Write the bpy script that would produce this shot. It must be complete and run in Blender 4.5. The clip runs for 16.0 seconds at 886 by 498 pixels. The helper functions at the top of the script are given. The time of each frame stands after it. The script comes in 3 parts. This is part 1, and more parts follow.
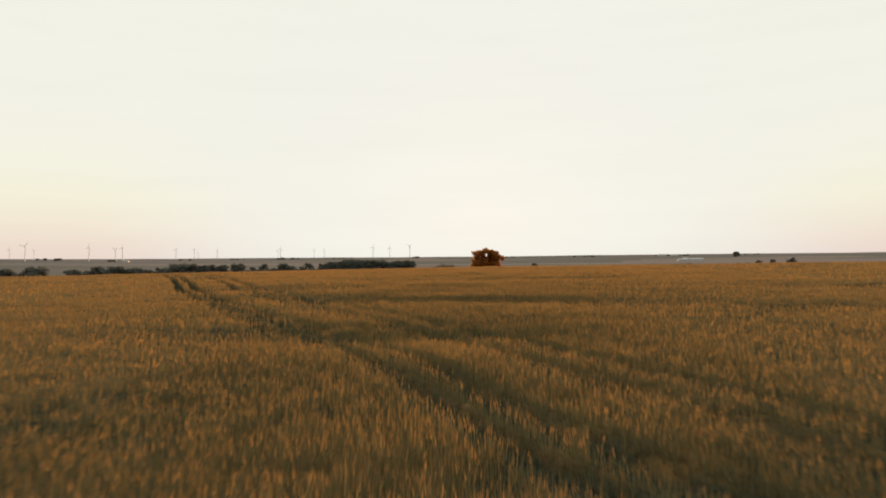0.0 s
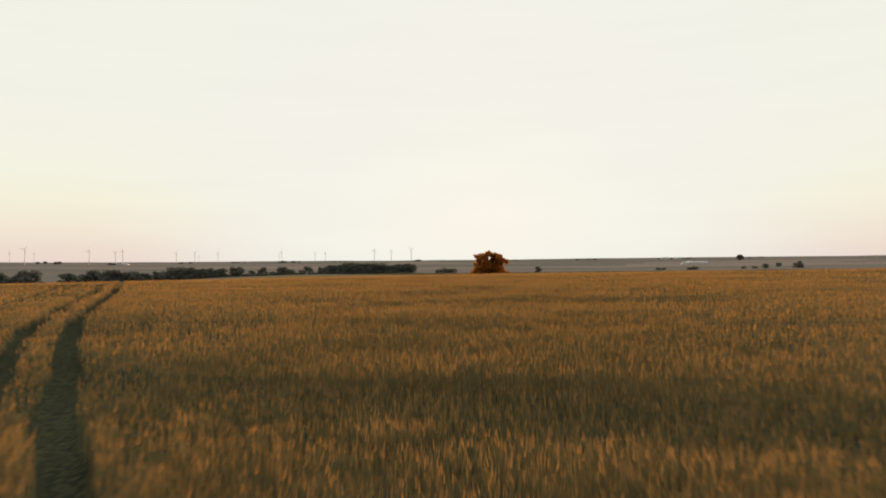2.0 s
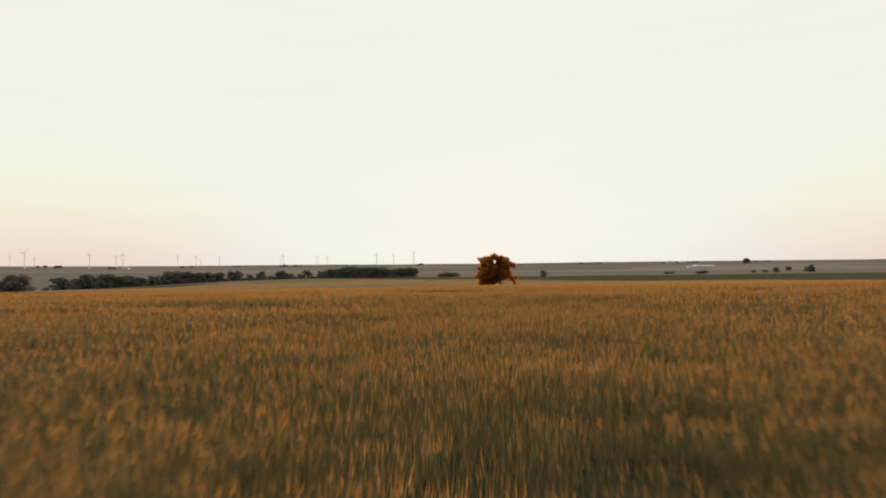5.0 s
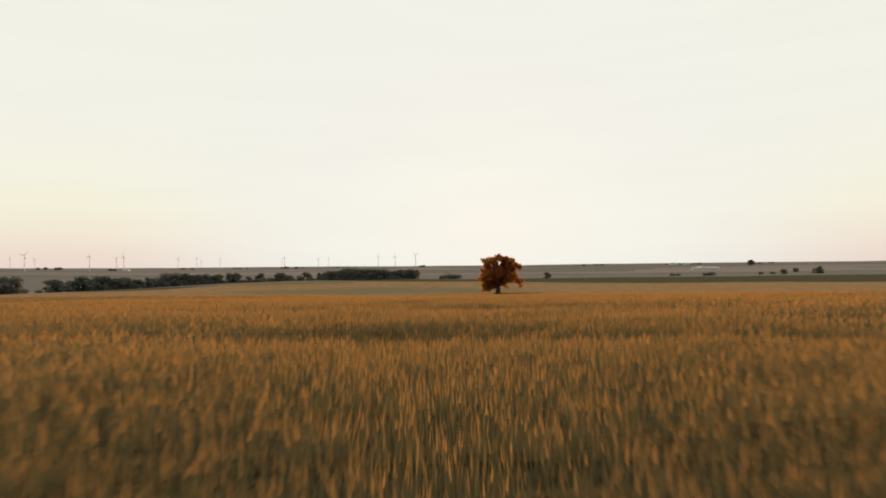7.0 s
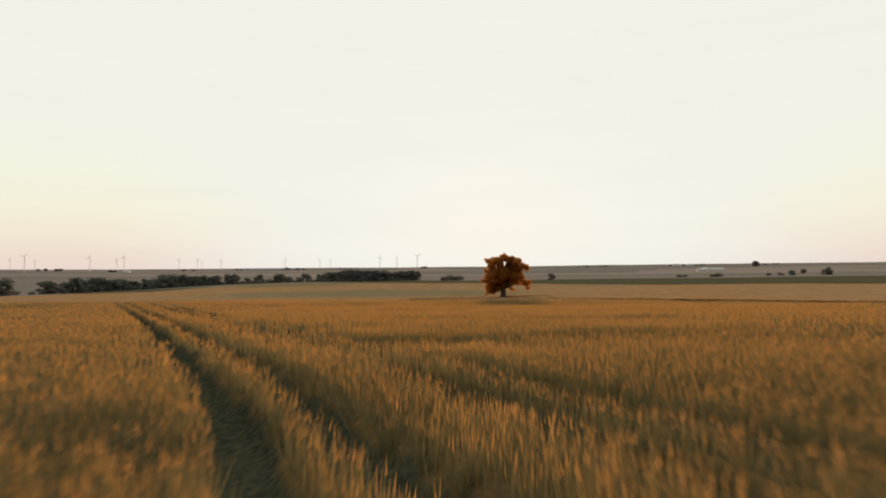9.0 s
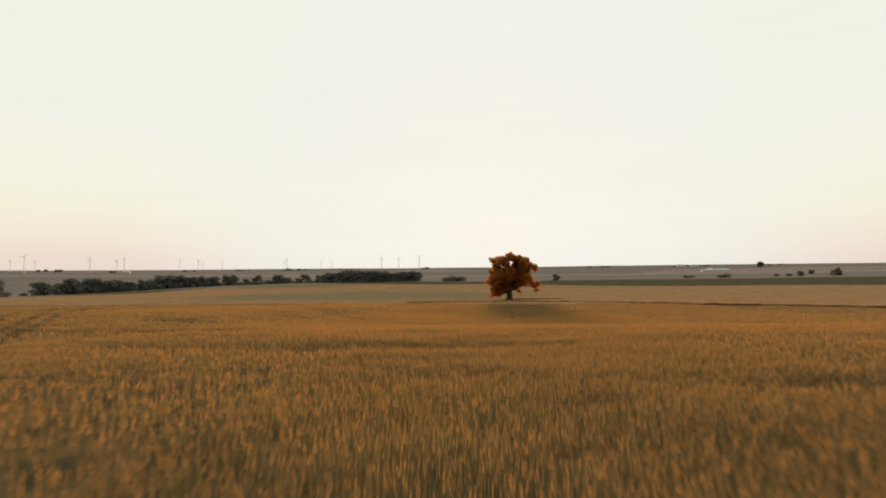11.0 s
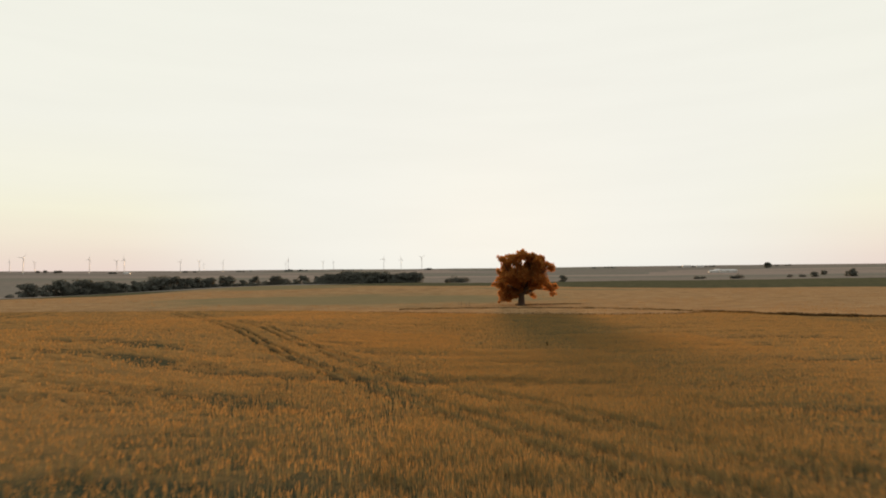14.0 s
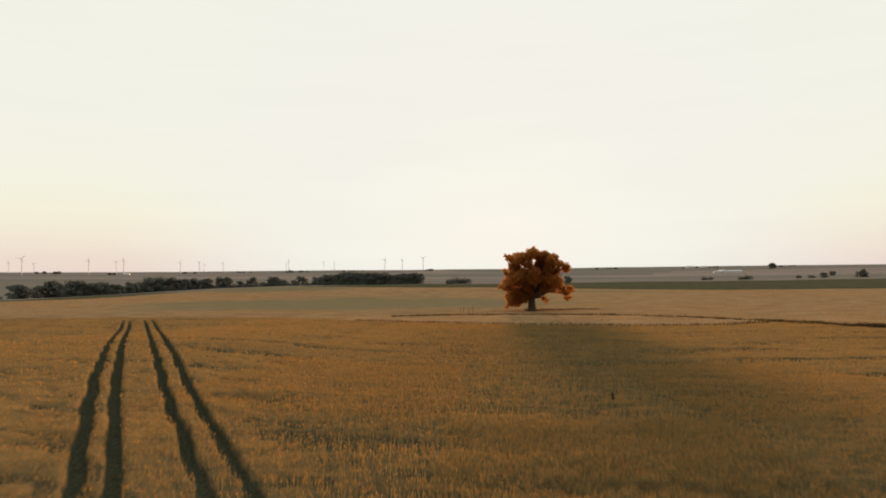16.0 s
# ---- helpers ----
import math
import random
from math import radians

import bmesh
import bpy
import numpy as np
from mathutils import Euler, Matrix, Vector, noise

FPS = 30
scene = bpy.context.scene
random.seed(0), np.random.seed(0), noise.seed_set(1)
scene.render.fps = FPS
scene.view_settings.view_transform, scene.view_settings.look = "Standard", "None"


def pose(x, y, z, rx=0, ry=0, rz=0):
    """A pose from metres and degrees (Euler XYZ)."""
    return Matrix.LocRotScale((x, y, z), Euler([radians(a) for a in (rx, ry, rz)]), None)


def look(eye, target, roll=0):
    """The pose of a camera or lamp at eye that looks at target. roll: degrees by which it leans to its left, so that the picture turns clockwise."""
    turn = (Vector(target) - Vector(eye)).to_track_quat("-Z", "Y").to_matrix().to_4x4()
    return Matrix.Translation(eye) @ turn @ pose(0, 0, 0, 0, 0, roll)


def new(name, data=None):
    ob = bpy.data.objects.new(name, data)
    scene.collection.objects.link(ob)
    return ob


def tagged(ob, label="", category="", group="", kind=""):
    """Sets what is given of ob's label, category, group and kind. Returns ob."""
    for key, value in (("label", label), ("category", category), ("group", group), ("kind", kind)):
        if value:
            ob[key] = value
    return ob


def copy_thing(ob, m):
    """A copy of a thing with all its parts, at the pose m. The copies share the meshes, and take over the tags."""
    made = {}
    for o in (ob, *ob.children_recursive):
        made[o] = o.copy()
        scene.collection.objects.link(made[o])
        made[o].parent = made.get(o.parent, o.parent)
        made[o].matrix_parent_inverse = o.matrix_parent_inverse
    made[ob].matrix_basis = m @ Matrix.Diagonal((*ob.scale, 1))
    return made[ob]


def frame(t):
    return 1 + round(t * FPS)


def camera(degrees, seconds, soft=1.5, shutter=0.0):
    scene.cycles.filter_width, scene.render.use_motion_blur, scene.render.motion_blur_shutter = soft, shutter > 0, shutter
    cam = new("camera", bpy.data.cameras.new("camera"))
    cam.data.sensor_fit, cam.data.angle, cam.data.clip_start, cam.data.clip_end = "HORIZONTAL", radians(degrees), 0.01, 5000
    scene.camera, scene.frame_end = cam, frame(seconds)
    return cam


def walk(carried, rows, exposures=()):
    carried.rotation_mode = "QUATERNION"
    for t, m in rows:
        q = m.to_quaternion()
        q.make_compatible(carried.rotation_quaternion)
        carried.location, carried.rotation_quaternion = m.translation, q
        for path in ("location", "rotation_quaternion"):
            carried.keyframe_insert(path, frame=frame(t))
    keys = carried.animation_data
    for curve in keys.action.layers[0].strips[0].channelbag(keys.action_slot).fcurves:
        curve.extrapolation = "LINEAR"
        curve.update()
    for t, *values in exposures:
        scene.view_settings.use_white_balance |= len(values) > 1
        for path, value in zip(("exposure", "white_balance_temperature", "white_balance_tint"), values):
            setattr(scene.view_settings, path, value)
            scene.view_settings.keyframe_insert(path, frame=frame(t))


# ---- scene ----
cam = camera(72, 16.0, soft=1.9, shutter=0.30)
PATH = [
    (0, pose(-0.00, 0.00, 13.50, 91.142, 0, 2.541) @ pose(0, 0, 0, 0, 0, -0.501)),
    (1, pose(-0.04, 11.19, 13.66, 91.298, 0, 2.622) @ pose(0, 0, 0, 0, 0, -0.506)),
    (2, pose(-0.14, 22.56, 13.79, 91.444, 0, 2.705) @ pose(0, 0, 0, 0, 0, -0.511)),
    (3, pose(-0.27, 34.11, 13.86, 91.578, 0, 2.792) @ pose(0, 0, 0, 0, 0, -0.517)),
    (4, pose(-0.43, 45.84, 13.89, 91.699, 0, 2.882) @ pose(0, 0, 0, 0, 0, -0.522)),
    (5, pose(-0.63, 57.78, 13.89, 91.807, 0, 2.975) @ pose(0, 0, 0, 0, 0, -0.527)),
    (6, pose(-0.87, 69.91, 13.86, 91.901, 0, 3.070) @ pose(0, 0, 0, 0, 0, -0.533)),
    (7, pose(-1.16, 82.28, 13.82, 91.980, 0, 3.167) @ pose(0, 0, 0, 0, 0, -0.538)),
    (8, pose(-1.47, 94.86, 13.75, 92.046, 0, 3.265) @ pose(0, 0, 0, 0, 0, -0.543)),
    (9, pose(-1.83, 107.67, 13.68, 92.100, 0, 3.363) @ pose(0, 0, 0, 0, 0, -0.549)),
    (10, pose(-2.22, 120.72, 13.61, 92.143, 0, 3.461) @ pose(0, 0, 0, 0, 0, -0.554)),
    (11, pose(-2.66, 134.02, 13.54, 92.178, 0, 3.558) @ pose(0, 0, 0, 0, 0, -0.559)),
    (12, pose(-3.13, 147.59, 13.48, 92.208, 0, 3.652) @ pose(0, 0, 0, 0, 0, -0.565)),
    (13, pose(-3.65, 161.41, 13.44, 92.236, 0, 3.743) @ pose(0, 0, 0, 0, 0, -0.570)),
    (14, pose(-4.19, 175.52, 13.41, 92.266, 0, 3.828) @ pose(0, 0, 0, 0, 0, -0.575)),
    (15, pose(-4.77, 189.90, 13.41, 92.301, 0, 3.908) @ pose(0, 0, 0, 0, 0, -0.581)),
    (16, pose(-5.40, 204.57, 13.46, 92.348, 0, 3.979) @ pose(0, 0, 0, 0, 0, -0.586)),
]
walk(cam, PATH)

# ---- light ----
SUN_EL, SUN_AZ = 4.3, 1.0          # degrees above the horizon, degrees right of +y
sun_dir = Vector((math.sin(radians(SUN_AZ)) * math.cos(radians(SUN_EL)), math.cos(radians(SUN_AZ)) * math.cos(radians(SUN_EL)), math.sin(radians(SUN_EL))))


def make_world():
    w = bpy.data.worlds.new("evening_sky")
    scene.world = w
    w.use_nodes = True
    nt = w.node_tree
    N, L = nt.nodes, nt.links
    N.clear()
    out = N.new("ShaderNodeOutputWorld")
    sky = N.new("ShaderNodeTexSky")
    sky.sky_type, sky.sun_disc = "NISHITA", False
    sky.sun_elevation, sky.sun_rotation = radians(SUN_EL), radians(SUN_AZ)
    sky.dust_density = 3.0
    b1 = N.new("ShaderNodeBackground")
    b1.inputs[1].default_value = 0.05
    L.new(sky.outputs[0], b1.inputs[0])
    # thin bright veil of high cloud, whitest round the sun
    tc = N.new("ShaderNodeTexCoord")
    sep = N.new("ShaderNodeSeparateXYZ")
    L.new(tc.outputs["Generated"], sep.inputs[0])
    el = N.new("ShaderNodeValToRGB")
    L.new(sep.outputs[2], el.inputs[0])
    r = el.color_ramp
    r.elements[0].position, r.elements[0].color = 0.0, (0.84, 0.68, 0.615, 1)
    r.elements[1].position, r.elements[1].color = 1.0, (0.84, 0.85, 0.80, 1)
    for p, c in ((0.028, (0.88, 0.745, 0.635)), (0.06, (0.915, 0.83, 0.675)), (0.095, (0.93, 0.895, 0.715)), (0.13, (0.925, 0.905, 0.765)), (0.22, (0.915, 0.905, 0.81)), (0.45, (0.905, 0.905, 0.815))):
        e = r.elements.new(p)
        e.color = (*c, 1)
    dot = N.new("ShaderNodeVectorMath")
    dot.operation = "DOT_PRODUCT"
    dot.inputs[1].default_value = sun_dir
    L.new(tc.outputs["Generated"], dot.inputs[0])
    glow = N.new("ShaderNodeMapRange")
    glow.interpolation_type = "SMOOTHSTEP"
    glow.inputs["From Min"].default_value, glow.inputs["From Max"].default_value = 0.82, 0.985
    L.new(dot.outputs["Value"], glow.inputs[0])
    mixc = N.new("ShaderNodeMix")
    mixc.data_type = "RGBA"
    L.new(glow.outputs[0], mixc.inputs["Factor"])
    L.new(el.outputs[0], mixc.inputs["A"])
    mixc.inputs["B"].default_value = (0.91, 0.90, 0.825, 1)
    # faint cloud streaks
    mp = N.new("ShaderNodeMapping")
    mp.inputs["Scale"].default_value = (1.5, 1.5, 14)
    L.new(tc.outputs["Generated"], mp.inputs[0])
    nz = N.new("ShaderNodeTexNoise")
    nz.inputs["Scale"].default_value, nz.inputs["Detail"].default_value = 2.2, 4
    L.new(mp.outputs[0], nz.inputs["Vector"])
    cl = N.new("ShaderNodeMapRange")
    cl.inputs["From Min"].default_value, cl.inputs["From Max"].default_value = 0.35, 0.7
    cl.inputs["To Min"].default_value, cl.inputs["To Max"].default_value = 1.005, 0.985
    L.new(nz.outputs[0], cl.inputs[0])
    # the half of the sky away from the sun is dimmer
    back = N.new("ShaderNodeMapRange")
    back.interpolation_type = "SMOOTHSTEP"
    back.inputs["From Min"].default_value, back.inputs["From Max"].default_value = -0.6, 0.6
    back.inputs["To Min"].default_value, back.inputs["To Max"].default_value = 0.48, 1.0
    L.new(dot.outputs["Value"], back.inputs[0])
    mu = N.new("ShaderNodeMath")
    mu.operation = "MULTIPLY"
    L.new(cl.outputs[0], mu.inputs[0])
    L.new(back.outputs[0], mu.inputs[1])
    b2 = N.new("ShaderNodeBackground")
    L.new(mixc.outputs["Result"], b2.inputs[0])
    L.new(mu.outputs[0], b2.inputs[1])
    ms = N.new("ShaderNodeMixShader")
    ms.inputs[0].default_value = 0.975
    L.new(b1.outputs[0], ms.inputs[1])
    L.new(b2.outputs[0], ms.inputs[2])
    L.new(ms.outputs[0], out.inputs[0])


make_world()
lamp = bpy.data.lights.new("sun", "SUN")
lamp.energy, lamp.angle, lamp.color = 3.9, radians(4.0), (1.0, 0.57, 0.26)
sun = new("sun", lamp)
sun.matrix_world = look(sun_dir * 100, (0, 0, 0))


# ---- materials ----
def leafy(name, dark, light, through_c, share=0.4, scale=6.0, bump=0.0, island=True, patch=None, patch_scale=0.11, patch_by=""):
    """Diffuse plus translucent matter whose colour varies per piece and in broad patches."""
    m = bpy.data.materials.new(name)
    m.use_nodes = True
    N, L = m.node_tree.nodes, m.node_tree.links
    N.clear()
    out = N.new("ShaderNodeOutputMaterial")
    geo = N.new("ShaderNodeNewGeometry")
    nz = N.new("ShaderNodeTexNoise")
    nz.inputs["Scale"].default_value, nz.inputs["Detail"].default_value = scale, 6
    L.new(geo.outputs["Position"], nz.inputs["Vector"])
    nb = N.new("ShaderNodeTexNoise")
    nb.inputs["Scale"].default_value, nb.inputs["Detail"].default_value = patch_scale, 3
    L.new(geo.outputs["Position"], nb.inputs["Vector"])
    add = N.new("ShaderNodeMath")
    add.operation = "ADD"
    L.new(nz.outputs[0], add.inputs[0])
    if island:
        L.new(geo.outputs["Random Per Island"], add.inputs[1])
    else:
        L.new(nb.outputs[0], add.inputs[1])
    half = N.new("ShaderNodeMapRange")
    half.inputs["From Min"].default_value, half.inputs["From Max"].default_value = (0.45, 1.5) if island else (0.75, 1.25)
    L.new(add.outputs[0], half.inputs[0])
    mix = N.new("ShaderNodeMix")
    mix.data_type = "RGBA"
    mix.inputs["A"].default_value, mix.inputs["B"].default_value = (*dark, 1), (*light, 1)
    L.new(half.outputs[0], mix.inputs["Factor"])
    col = mix.outputs["Result"]
    if patch:
        pr = N.new("ShaderNodeMapRange")
        pr.inputs["From Min"].default_value, pr.inputs["From Max"].default_value = 0.42, 0.60
        pr.inputs["To Max"].default_value = 0.8
        if patch_by:
            pr.inputs["From Min"].default_value, pr.inputs["From Max"].default_value = 0.08, 0.8
            at = N.new("ShaderNodeAttribute")
            at.attribute_name = patch_by
            L.new(at.outputs["Fac"], pr.inputs[0])
        else:
            L.new(nb.outputs[0], pr.inputs[0])
        m2 = N.new("ShaderNodeMix")
        m2.data_type = "RGBA"
        m2.inputs["B"].default_value = (*patch, 1)
        L.new(pr.outputs[0], m2.inputs["Factor"])
        L.new(col, m2.inputs["A"])
        col = m2.outputs["Result"]
    d = N.new("ShaderNodeBsdfDiffuse")
    L.new(col, d.inputs[0])
    if bump:
        bp = N.new("ShaderNodeBump")
        bp.inputs["Strength"].default_value, bp.inputs["Distance"].default_value = 1.0, bump
        L.new(nz.outputs[0], bp.inputs["Height"])
        L.new(bp.outputs[0], d.inputs["Normal"])
    top = d.outputs[0]
    if share > 0:
        tr = N.new("ShaderNodeBsdfTranslucent")
        tr.inputs[0].default_value = (*through_c, 1)
        ms = N.new("ShaderNodeMixShader")
        ms.inputs[0].default_value = share
        L.new(top, ms.inputs[1])
        L.new(tr.outputs[0], ms.inputs[2])
        top = ms.outputs[0]
    L.new(top, out.inputs[0])
    return m


def solid(name, dark, light, rough=0.7, scale=3.0, metal=0.0, bump=0.02):
    m = bpy.data.materials.new(name)
    m.use_nodes = True
    N, L = m.node_tree.nodes, m.node_tree.links
    p = N["Principled BSDF"]
    p.inputs["Roughness"].default_value, p.inputs["Metallic"].default_value = rough, metal
    geo = N.new("ShaderNodeNewGeometry")
    nz = N.new("ShaderNodeTexNoise")
    nz.inputs["Scale"].default_value, nz.inputs["Detail"].default_value = scale, 8
    L.new(geo.outputs["Position"], nz.inputs["Vector"])
    cr = N.new("ShaderNodeMapRange")
    cr.inputs["From Min"].default_value, cr.inputs["From Max"].default_value = 0.3, 0.7
    L.new(nz.outputs[0], cr.inputs[0])
    mix = N.new("ShaderNodeMix")
    mix.data_type = "RGBA"
    mix.inputs["A"].default_value, mix.inputs["B"].default_value = (*dark, 1), (*light, 1)
    L.new(cr.outputs[0], mix.inputs["Factor"])
    L.new(mix.outputs["Result"], p.inputs["Base Color"])
    bp = N.new("ShaderNodeBump")
    bp.inputs["Distance"].default_value = bump
    L.new(nz.outputs[0], bp.inputs["Height"])
    L.new(bp.outputs[0], p.inputs["Normal"])
    return m


EAR = leafy("wheat_ear", (0.20, 0.142, 0.068), (0.41, 0.25, 0.098), (0.50, 0.27, 0.088), 0.46, 3.0, patch=(0.24, 0.18, 0.085))
STEM = leafy("wheat_stem", (0.10, 0.122, 0.075), (0.285, 0.228, 0.112), (0.30, 0.225, 0.095), 0.42, 3.0, patch=(0.105, 0.124, 0.075))
PALE = leafy("pale_wheat", (0.26, 0.162, 0.083), (0.42, 0.27, 0.14), (0.4, 0.25, 0.1), 0.0, 1.6, 0.25, island=False, patch=(0.205, 0.178, 0.102), patch_by="green")
PALE_EAR = leafy("pale_wheat_ear", (0.27, 0.17, 0.083), (0.44, 0.28, 0.135), (0.44, 0.26, 0.11), 0.40, 0.4, patch=(0.205, 0.178, 0.102), patch_scale=0.009)
VERGE = leafy("verge_grass", (0.075, 0.06, 0.034), (0.17, 0.115, 0.058), (0.17, 0.10, 0.04), 0.3, 2.0)
WEED = leafy("weed_leaf", (0.02, 0.022, 0.012), (0.05, 0.045, 0.022), (0.06, 0.04, 0.015), 0.2, 6.0)
GREEN = leafy("green_crop", (0.065, 0.068, 0.04), (0.13, 0.115, 0.068), (0.1, 0.1, 0.04), 0.0, 0.8, 0.3, island=False)
LEAF = leafy("oak_leaf", (0.07, 0.052, 0.022), (0.16, 0.098, 0.036), (0.76, 0.31, 0.075), 0.54, 1.5)
# leaf green greyed and paled: distance haze is put into the colour
HAZED_LEAF = leafy("hazed_hedge_leaf", (0.125, 0.138, 0.125), (0.215, 0.225, 0.20), (0.22, 0.20, 0.16), 0.3, 0.4)
BARK = solid("bark", (0.045, 0.03, 0.02), (0.13, 0.09, 0.06), 0.95, 5.0, 0, 0.06)
WHITE = solid("white_steel", (0.62, 0.60, 0.58), (0.78, 0.76, 0.74), 0.45, 0.6)
ROOF = solid("shed_roof", (0.55, 0.53, 0.52), (0.75, 0.73, 0.71), 0.5, 1.0, 0.1)
CLAD = solid("shed_wall", (0.60, 0.56, 0.52), (0.80, 0.77, 0.73), 0.6, 1.0)
POST = solid("weathered_post", (0.10, 0.075, 0.05), (0.24, 0.18, 0.13), 0.9, 12.0)


def canopy_material():
    """Ripe ears seen together, giving way to green lower growth where the crop is thin or trodden, coloured dark with
    the shade of ruts and gaps.
    """
    m = bpy.data.materials.new("wheat_canopy")
    m.use_nodes = True
    N, L = m.node_tree.nodes, m.node_tree.links
    N.clear()
    out, d, geo = N.new("ShaderNodeOutputMaterial"), N.new("ShaderNodeBsdfDiffuse"), N.new("ShaderNodeNewGeometry")
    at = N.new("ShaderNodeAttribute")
    at.attribute_name = "thin_shade"

    def grain(scale, detail, stretch=(1, 1, 1)):
        mp = N.new("ShaderNodeMapping")
        mp.inputs["Scale"].default_value = stretch
        L.new(geo.outputs["Position"], mp.inputs[0])
        n = N.new("ShaderNodeTexNoise")
        n.inputs["Scale"].default_value, n.inputs["Detail"].default_value = scale, detail
        L.new(mp.outputs[0], n.inputs["Vector"])
        return n.outputs[0]

    def blend(fac, a, b):
        x = N.new("ShaderNodeMix")
        x.data_type = "RGBA"
        L.new(fac, x.inputs["Factor"])
        for key, c in (("A", a), ("B", b)):
            if isinstance(c, tuple):
                x.inputs[key].default_value = (*c, 1)
            else:
                L.new(c, x.inputs[key])
        return x.outputs["Result"]

    def spread(v, lo, hi):
        r = N.new("ShaderNodeMapRange")
        r.interpolation_type = "SMOOTHSTEP"
        r.inputs["From Min"].default_value, r.inputs["From Max"].default_value = lo, hi
        L.new(v, r.inputs[0])
        return r.outputs[0]

    fine, mid, broad = grain(9.0, 5), grain(0.9, 4, (0.45, 1, 1)), grain(0.09, 3, (0.4, 1, 1))
    ripe = blend(spread(fine, 0.3, 0.7), (0.20, 0.115, 0.043), (0.43, 0.24, 0.085))
    ripe = blend(spread(broad, 0.45, 0.65), ripe, (0.25, 0.155, 0.064))
    # green of the lower growth, with the shade between stalks mixed in
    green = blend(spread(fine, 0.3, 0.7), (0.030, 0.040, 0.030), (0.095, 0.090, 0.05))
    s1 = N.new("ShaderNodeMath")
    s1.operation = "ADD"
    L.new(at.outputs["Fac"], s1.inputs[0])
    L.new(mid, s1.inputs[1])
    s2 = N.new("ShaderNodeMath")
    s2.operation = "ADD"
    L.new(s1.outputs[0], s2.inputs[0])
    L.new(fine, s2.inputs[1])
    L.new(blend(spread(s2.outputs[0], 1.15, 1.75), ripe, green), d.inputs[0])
    bp = N.new("ShaderNodeBump")
    bp.inputs["Distance"].default_value = 0.10
    L.new(fine, bp.inputs["Height"])
    L.new(bp.outputs[0], d.inputs["Normal"])
    L.new(d.outputs[0], out.inputs[0])
    return m


CANOPY = canopy_material()


# ---- the lie of the land ----
PY = [-225.0, -90.0, 0.0, 25.5, 45.0, 63.0, 90.0, 105.0, 120.0, 135.0, 150.0, 172.5, 192.0, 210.0, 225.0, 249.0, 270.0, 300.0, 330.0, 352.5, 367.5, 393.0, 435.0]
PZ = [7.55, 9.05, 9.88, 10.47, 11.08, 11.45, 11.78, 11.67, 11.3, 10.85, 10.17, 9.28, 8.15, 7.03, 6.23, 5.11, 4.28, 3.2, 2.22, 1.48, 0.8, 0.2, 0.0]
FR = [0, 300, 495, 750, 960, 1275, 1650, 2775, 3750, 4300, 4850]
FZ = [0, 0.15, 0.0, -0.9, -2.8, -4.3, -4.6, 2.0, 18.0, 30.0, 50.0]


def smooth(a, b, v):
    s = np.clip((v - a) / (b - a), 0, 1)
    return s * s * (3 - 2 * s)


def table(v, xs, ys):
    """A table read with rounded corners."""
    d = 0.02 * np.maximum(np.abs(v), 100)
    return (np.interp(v - d, xs, ys) + 2 * np.interp(v, xs, ys) + np.interp(v + d, xs, ys)) / 4


def waves(x, y, seed, size, octaves=3):
    """Cheap smooth noise from crossed sines, about -1 to 1."""
    rs = np.random.RandomState(seed)
    v, amp, tot = 0, 1.0, 0
    for o in range(octaves):
        for k in range(4):
            a, ph = rs.uniform(0, math.pi), rs.uniform(0, 6.28)
            q = 6.28 / (size * rs.uniform(0.7, 1.4)) * 2 ** o
            v = v + amp * np.sin(q * (x * math.cos(a) + y * math.sin(a)) + ph + 1.3 * np.sin(0.53 * q * (y * math.cos(a) - x * math.sin(a)) + 2 * ph))
        tot += amp * 2.2
        amp *= 0.55
    return v / tot


def soil(x, y):
    x, y = np.asarray(x, float), np.asarray(y, float)
    r = np.hypot(x, y - 90)
    near = table(y, PY, PZ) + np.where(x < 0, 0.012 * np.maximum(x, -90), 0.006 * np.minimum(x, 90)) * np.exp(-((y - 90) / 90) ** 2)
    # past the brow the field dips in the middle and rises to the left
    tilt = np.interp(x, [-60, -45, -34, -26, -20, -14, -8, 25, 70], [1.3, 1.2, 0.95, 0.1, -0.4, -0.65, -0.85, -0.85, -0.4])
    near = near + tilt * smooth(165, 216, y) * (1 - smooth(262, 338, y))
    far = table(r, FR, FZ) - 17.0 * np.exp(-((x + 800) / 320) ** 2 - ((y - 1300) / 470) ** 2)
    far = far + 4.4 * np.exp(-((x + 252) / 112) ** 2 - ((y - 832) / 80) ** 2) + 3.2 * np.exp(-((x + 75) / 128) ** 2 - ((y - 622) / 66) ** 2)
    far = far - 1.8 * np.exp(-((x + 170) / 60) ** 2 - ((y - 715) / 60) ** 2)
    far = far - 8.3 * np.exp(-((x + 540) / 250) ** 2 - ((y - 780) / 270) ** 2)
    far = far + waves(x, y, 5, 360, 2) * 0.8 * smooth(450, 750, r) + waves(x, y, 6, 2200, 2) * 3.0 * smooth(2200, 4000, r)
    w = smooth(275, 440, r)
    return near * (1 - w) + far * w


